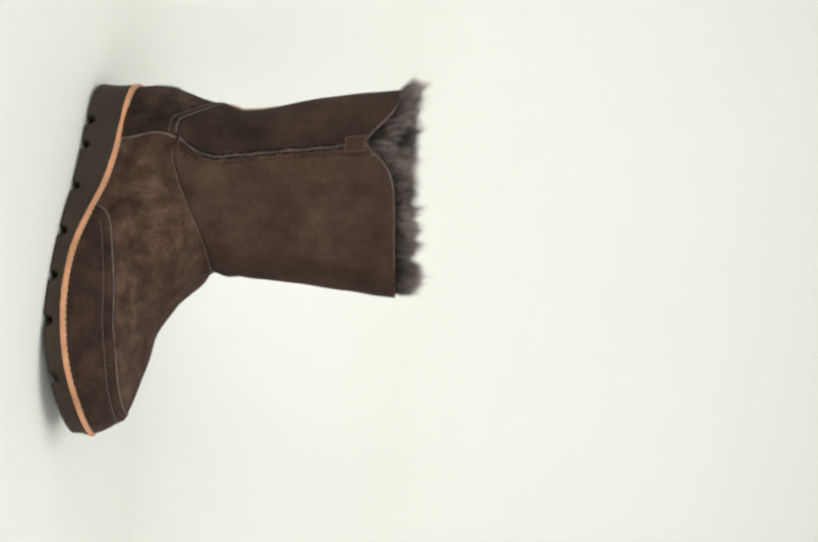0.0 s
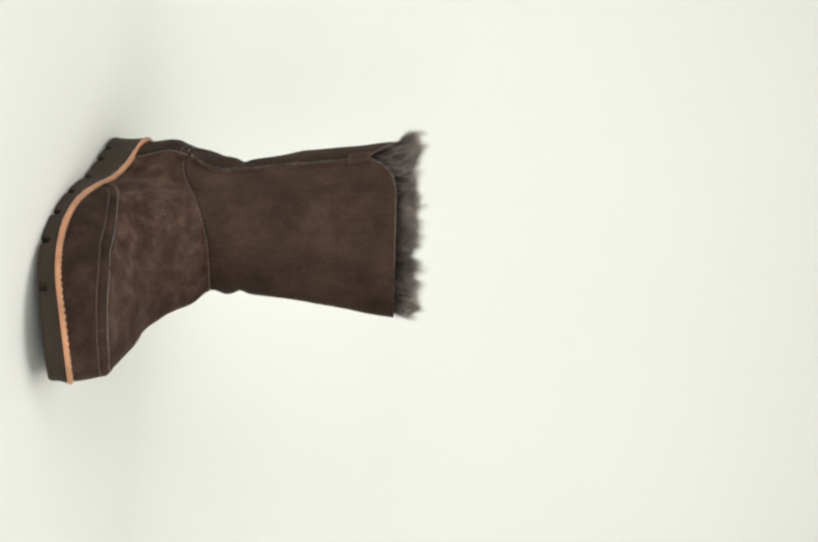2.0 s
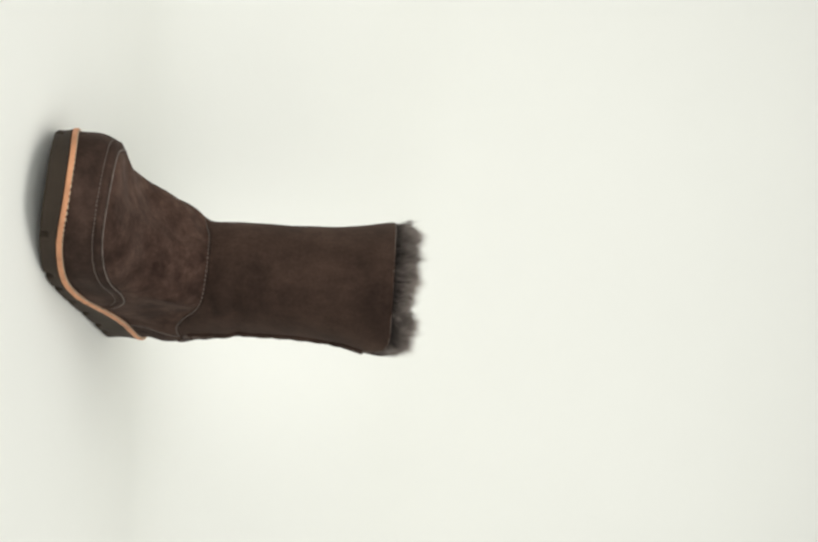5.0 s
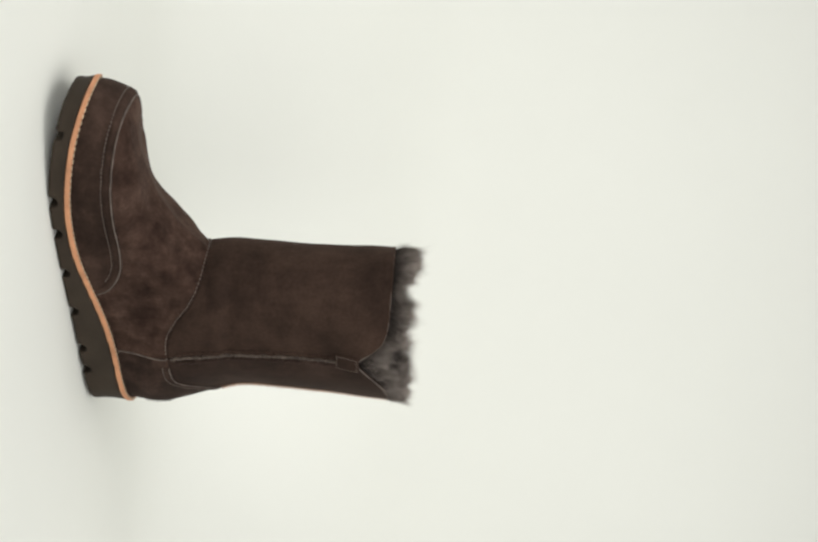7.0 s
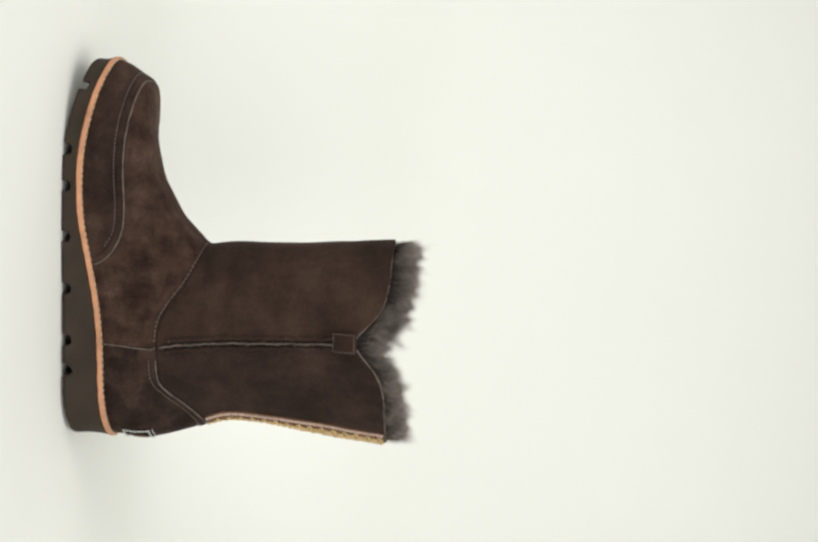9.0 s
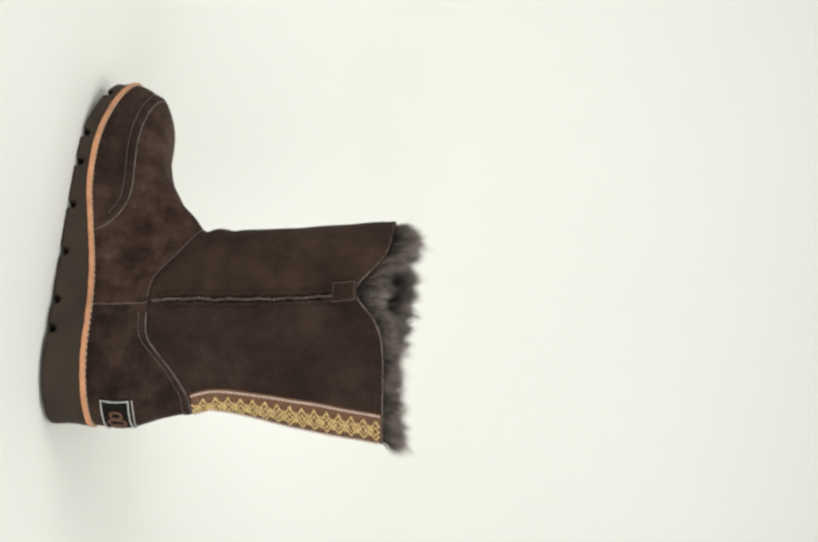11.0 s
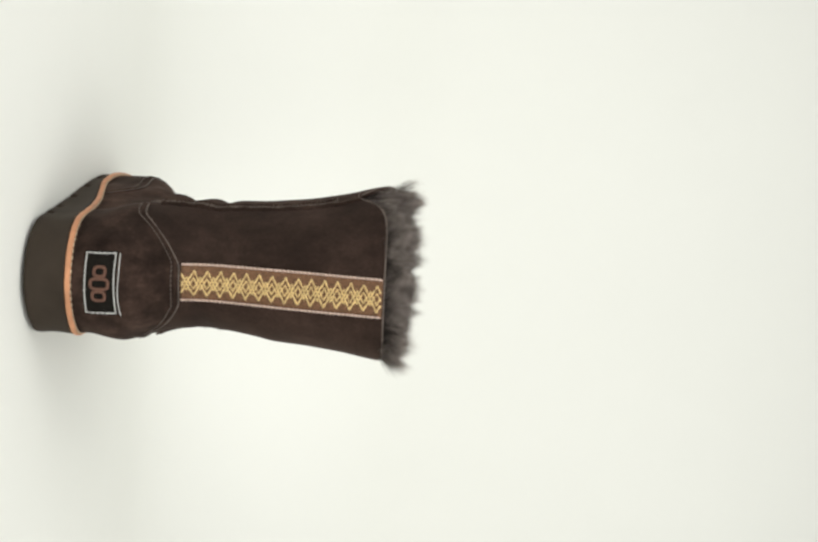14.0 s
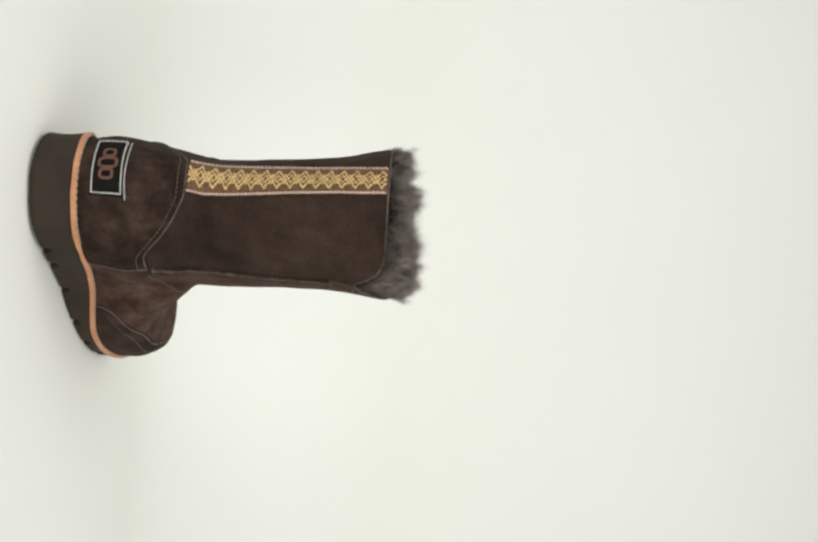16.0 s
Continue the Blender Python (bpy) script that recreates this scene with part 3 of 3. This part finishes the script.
# ---------------------------------------------------------------- tabs, braid, label
def patch(name, points, normals, shape, thick, mat, parent, label=""):
    """A thin pad from a grid of surface points, with rounded-over borders."""
    p = points.reshape(*shape, 3)
    n = normals.reshape(*shape, 3)
    bm = bmesh.new()
    grid = []
    for i in range(shape[0]):
        row = []
        for j in range(shape[1]):
            rim = i in (0, shape[0] - 1) or j in (0, shape[1] - 1)
            row.append(bm.verts.new(p[i, j] + n[i, j] * (thick * (.35 if rim else 1))))
        grid.append(row)
    base = [[None] * shape[1] for _ in range(shape[0])]
    for i in range(shape[0]):
        for j in range(shape[1]):
            if i in (0, shape[0] - 1) or j in (0, shape[1] - 1):
                base[i][j] = bm.verts.new(p[i, j] - n[i, j] * .001)
    for i in range(shape[0] - 1):
        for j in range(shape[1] - 1):
            bm.faces.new((grid[i][j], grid[i + 1][j], grid[i + 1][j + 1], grid[i][j + 1]))
    for i in range(shape[0] - 1):
        for j in (0, shape[1] - 1):
            bm.faces.new((grid[i][j], base[i][j], base[i + 1][j], grid[i + 1][j]))
    for j in range(shape[1] - 1):
        for i in (0, shape[0] - 1):
            bm.faces.new((grid[i][j], grid[i][j + 1], base[i][j + 1], base[i][j]))
    bmesh.ops.recalc_face_normals(bm, faces=bm.faces[:])
    return part(name, bm, mat, parent, label)


for side, (xa, xb, za, zb) in {1: (-.0652, -.0492, .1975, .2155), -1: (-.0770, -.0620, .1975, .2150)}.items():
    us, vs = np.linspace(xa, xb, 14), np.linspace(za, zb, 14)
    gx, gz = np.meshgrid(us, vs, indexing="ij")
    p, n = on_side(np.stack([gx.ravel(), gz.ravel()], 1), side, .0012)
    tab = patch("side_tab", p, n, (14, 14), .0012, SHAFT_SUEDE, boot, "small stitched suede tab")
    m = .0015
    loop = np.array([(xa + m, za + m), (xb - m, za + m), (xb - m, zb - m), (xa + m, zb - m), (xa + m, za + m)])
    loop = np.concatenate([np.linspace(a, b, 20, endpoint=False) for a, b in zip(loop, loop[1:])] + [loop[-1:]])
    p, n = on_side(loop, side, .0024)
    bm = bmesh.new()
    stitches(bm, p, n, .0016, .0008, .00042)
    tagged(part("tab_stitching", bm, BROWN_THREAD, tab, "taupe thread stitches"), kind="stuff")


def on_back(y, z, off):
    y, z = np.broadcast_arrays(np.asarray(y, float), np.asarray(z, float))
    return cast(-.07, y.ravel(), z.ravel(), -1.0, 0.0, off)


# woven braid up the back
B0, B1 = .1025, .2362
braid_mid = lambda z: .0006 - .0034 * (z - B0) / (B1 - B0)
zs, ys = np.linspace(B0, B1, 90), np.linspace(-.0120, .0120, 12)
gz, gy = np.meshgrid(zs, ys, indexing="ij")
p, n = on_back(gy + braid_mid(gz), gz, .0002)
braid = patch("braid_strip", p, n, (90, 12), .0011, BAND, boot, "golden brown woven zigzag braid")
for edge in (.0114, -.0114):
    z = np.linspace(B0 + .0005, B1 - .0005, 300)
    p, n = on_back(braid_mid(z) + edge, z, .0011)
    bm = bmesh.new()
    tube(bm, p, .0005, 5, .8, n)
    stitches(bm, p + n * .0004, n, .0016, .0012, .0009)
    part("braid_edge", bm, BAND_EDGE, braid, "pinkish bead-stitched edge")
PITCH = (B1 - B0) / 15.4
for middle, swing, phase, thick in ((.0041, .0040, 0.0, .00070), (-.0041, .0040, .5, .00070), (-.0003, .0040, 0.0, .00056), (.0003, .0040, .5, .00056)):
    z = np.linspace(B0 + .001, B1 - .001, 620)
    w = ((z - B0) / PITCH + phase) % 1.0
    zig = np.abs(2 * w - 1) * 2 - 1
    y = braid_mid(z) + middle + swing * zig + .00018 * np.sin(z * 830 + phase * 9) + .00012 * np.sin(z * 2100)
    p, n = on_back(y, z, .0015)
    p = p + n * (.0005 * np.sin(2 * np.pi * 2 * ((z - B0) / PITCH + phase)))[:, None]
    bm = bmesh.new()
    tube(bm, p, thick * (1 + .22 * np.sin(z * 2600 + phase)), 5, .8, n)
    part("zigzag_thread", bm, GOLD_THREAD, braid, "golden yellow zigzag thread")

# label on the heel
L0, L1, LW = .0418, .0632, .0208
zs, ys = np.linspace(L0, L1, 12), np.linspace(-LW, LW, 20)
gz, gy = np.meshgrid(zs, ys, indexing="ij")
p, n = on_back(gy - .0005, gz, .0006)
heel_label = patch("heel_label", p, n, (12, 20), .0007, LABEL, boot, "black woven heel label")
corner = [(-LW + .0012, L0 + .0012), (LW - .0012, L0 + .0012), (LW - .0012, L1 - .0012), (-LW + .0012, L1 - .0012)]
loop = np.concatenate([np.linspace(a, b, 40, endpoint=False) for a, b in zip(np.array(corner), np.roll(np.array(corner), -1, 0))] + [np.array(corner[:1])])
p, n = on_back(loop[:, 0] - .0005, loop[:, 1], .0013)
bm = bmesh.new()
tube(bm, p, .00045, 6, .7, n)
stitches(bm, p + n * .0003, n, .0022, .0009, .0006)
part("label_border", bm, WHITE_THREAD, heel_label, "grey-white stitched border")
y = np.linspace(-LW - .0010, LW - .0012, 60)
p, n = on_back(y - .0005, L1 + .0012 + .0004 * np.sin(y * 160), .0010)
bm = bmesh.new()
tube(bm, p, .0004, 5, .8, n)
part("loose_thread", bm, WHITE_THREAD, heel_label, "grey-white loose thread along the upper edge")


def emblem_piece(centre, size, hole):
    """A plain rounded shape sewn on the label."""
    t = np.linspace(0, 2 * np.pi, 40)
    sx, sz = size
    y = np.sign(np.cos(t)) * np.abs(np.cos(t)) ** .6 * sx + centre[0]
    z = np.sign(np.sin(t)) * np.abs(np.sin(t)) ** .6 * sz + centre[1]
    p, n = on_back(y, z, .0014)
    bm = bmesh.new()
    tube(bm, p, hole, 6, .5, n)
    part("emblem", bm, COPPER, heel_label, "plain copper-coloured sewn shape")


emblem_piece((.0078, .0525), (.0030, .0036), .0011)
emblem_piece((-.0002, .0525), (.0034, .0058), .0011)
emblem_piece((-.0082, .0520), (.0030, .0040), .0011)


# ---------------------------------------------------------------- fur collar
def fur():
    """Shaggy hair in clumps that stand out of the collar, each hair a thin tapered blade."""
    rng = np.random.default_rng(7)
    clumps, per = 620, 66
    count = clumps * per
    angle = rng.uniform(0, 2 * np.pi, clumps)
    dx, dy = np.cos(angle) * 1.25, np.sin(angle)
    norm = np.hypot(dx, dy)
    dx, dy = dx / norm, dy / norm
    depth = rng.uniform(-.0135, -.0055, clumps)
    probe, _ = cast(-.062, .003, np.full(clumps, .231), dx, dy, -.002)
    rim = rim_height(probe[:, 0], np.sign(probe[:, 1]))
    outw = np.stack([dx, dy, 0 * dx], 1)
    tang = np.stack([-dy, dx, 0 * dx], 1)
    up = np.array((0, 0, 1.0))
    length = rng.uniform(.0055, .0165, clumps) * np.where(rng.random(clumps) < .14, 1.2, 1.0) - .004 * np.clip(-dx, 0, 1)
    lean = rng.uniform(-.005, .005, clumps) + .004 * np.clip(-dx, 0, 1) + .0035 * np.clip(dx, 0, 1)
    swirl = rng.normal(0, .0070, clumps)
    # locks: stretches of longer and shorter hair, and a loose tuft at the back
    length += .0022 * np.sin(angle * 9 + .6) + .0016 * np.sin(angle * 17 + 2.1)
    tuft = (np.abs(np.arctan2(dy, -dx) + .62) < .22) & (rng.random(clumps) < .6)
    length += np.where(tuft, .003, 0)
    lean += np.where(tuft, .013, 0)
    c = np.repeat(np.arange(clumps), per)
    t_off = rng.normal(0, 1, count) * rng.uniform(.0022, .0050, clumps)[c]
    ax, ay = dx[c] + tang[c, 0] * t_off / .05, dy[c] + tang[c, 1] * t_off / .05
    nn = np.hypot(ax, ay)
    z_root = rim[c] + rng.uniform(-.006, -.0005, count)
    roots, _ = cast(-.062, .003, z_root, ax / nn, ay / nn, np.clip(depth[c] + rng.normal(0, .0018, count), -.015, -.0048))
    roots[:, 2] = np.minimum(z_root, rim_height(roots[:, 0], np.sign(roots[:, 1])) - .0005) - .001
    centre = roots.reshape(clumps, per, 3).mean(1)
    top = centre + outw * lean[:, None] + tang * swirl[:, None] + up * (length + .006)[:, None]
    close = rng.uniform(.05, .38, clumps)[c]
    end = top[c] + (roots - centre[c]) * close[:, None] + rng.normal(0, 1, (count, 3)) * (.0006 + .0030 * close)[:, None]
    end[:, 2] += rng.normal(0, .0022, count) + np.where(rng.random(count) < .02, .004, 0)
    bend = outw[c] * rng.normal(.0006, .0012, count)[:, None] + tang[c] * rng.normal(0, .0022, count)[:, None]
    width, face = rng.uniform(.00009, .00020, count)[:, None], rng.uniform(0, np.pi, count)[:, None]
    across = outw[c] * np.cos(face) + tang[c] * np.sin(face)
    rows = []
    for s, w in ((0, 1), (.35, .9), (.7, .6)):
        m = roots * (1 - s) + end * s + bend * (4 * s * (1 - s))
        rows += [m - across * width * w, m + across * width * w]
    verts = np.stack([*rows, end], 1).reshape(-1, 3)
    uvs = np.tile((0, 0, .35, .35, .7, .7, 1.0), count)
    base = np.arange(count)[:, None] * 7
    faces = (base + np.array((0, 1, 3, 2))).tolist() + (base + np.array((2, 3, 5, 4))).tolist() + (base + np.array((4, 5, 6))).tolist()
    me = bpy.data.meshes.new("fur_collar")
    me.from_pydata(verts.tolist(), [], faces)
    layer = me.uv_layers.new(name="UVMap")
    idx = np.empty(len(me.loops), np.int64)
    me.loops.foreach_get("vertex_index", idx)
    u = np.array(uvs)[idx]
    layer.data.foreach_set("uv", np.stack([np.zeros_like(u), u], 1).astype(np.float32).ravel())
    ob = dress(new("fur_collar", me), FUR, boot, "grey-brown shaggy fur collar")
    return tagged(ob, kind="stuff")


fur()

# dense underfur that fills the collar behind the longer hair
wave = .0022 * np.sin(X * 210)[:, None, None] * np.cos(Y * 260 + 1)[None, :, None] + .002 * np.sin(X * 530 + 2)[:, None, None] * np.sin(Y * 480)[None, :, None]
f = np.maximum(np.abs(FIELD + .0088) - .0036, np.maximum(RIM - .012 - ZG, ZG - RIM - .0030 - wave))
v, q = from_field(f.astype(np.float32), ORIGIN, H)
sheet("underfur", v, q, FUR_PAD, boot, "dense dark grey-brown underfur")


# ---------------------------------------------------------------- turning
def motions():
    """The turntable carries the boot round clockwise at an even pace."""
    walk(boot, [(k * .5, pose(0, 0, 0, 0, 0, -26.895 - 16.6969 * k * .5)) for k in range(33)])


motions()
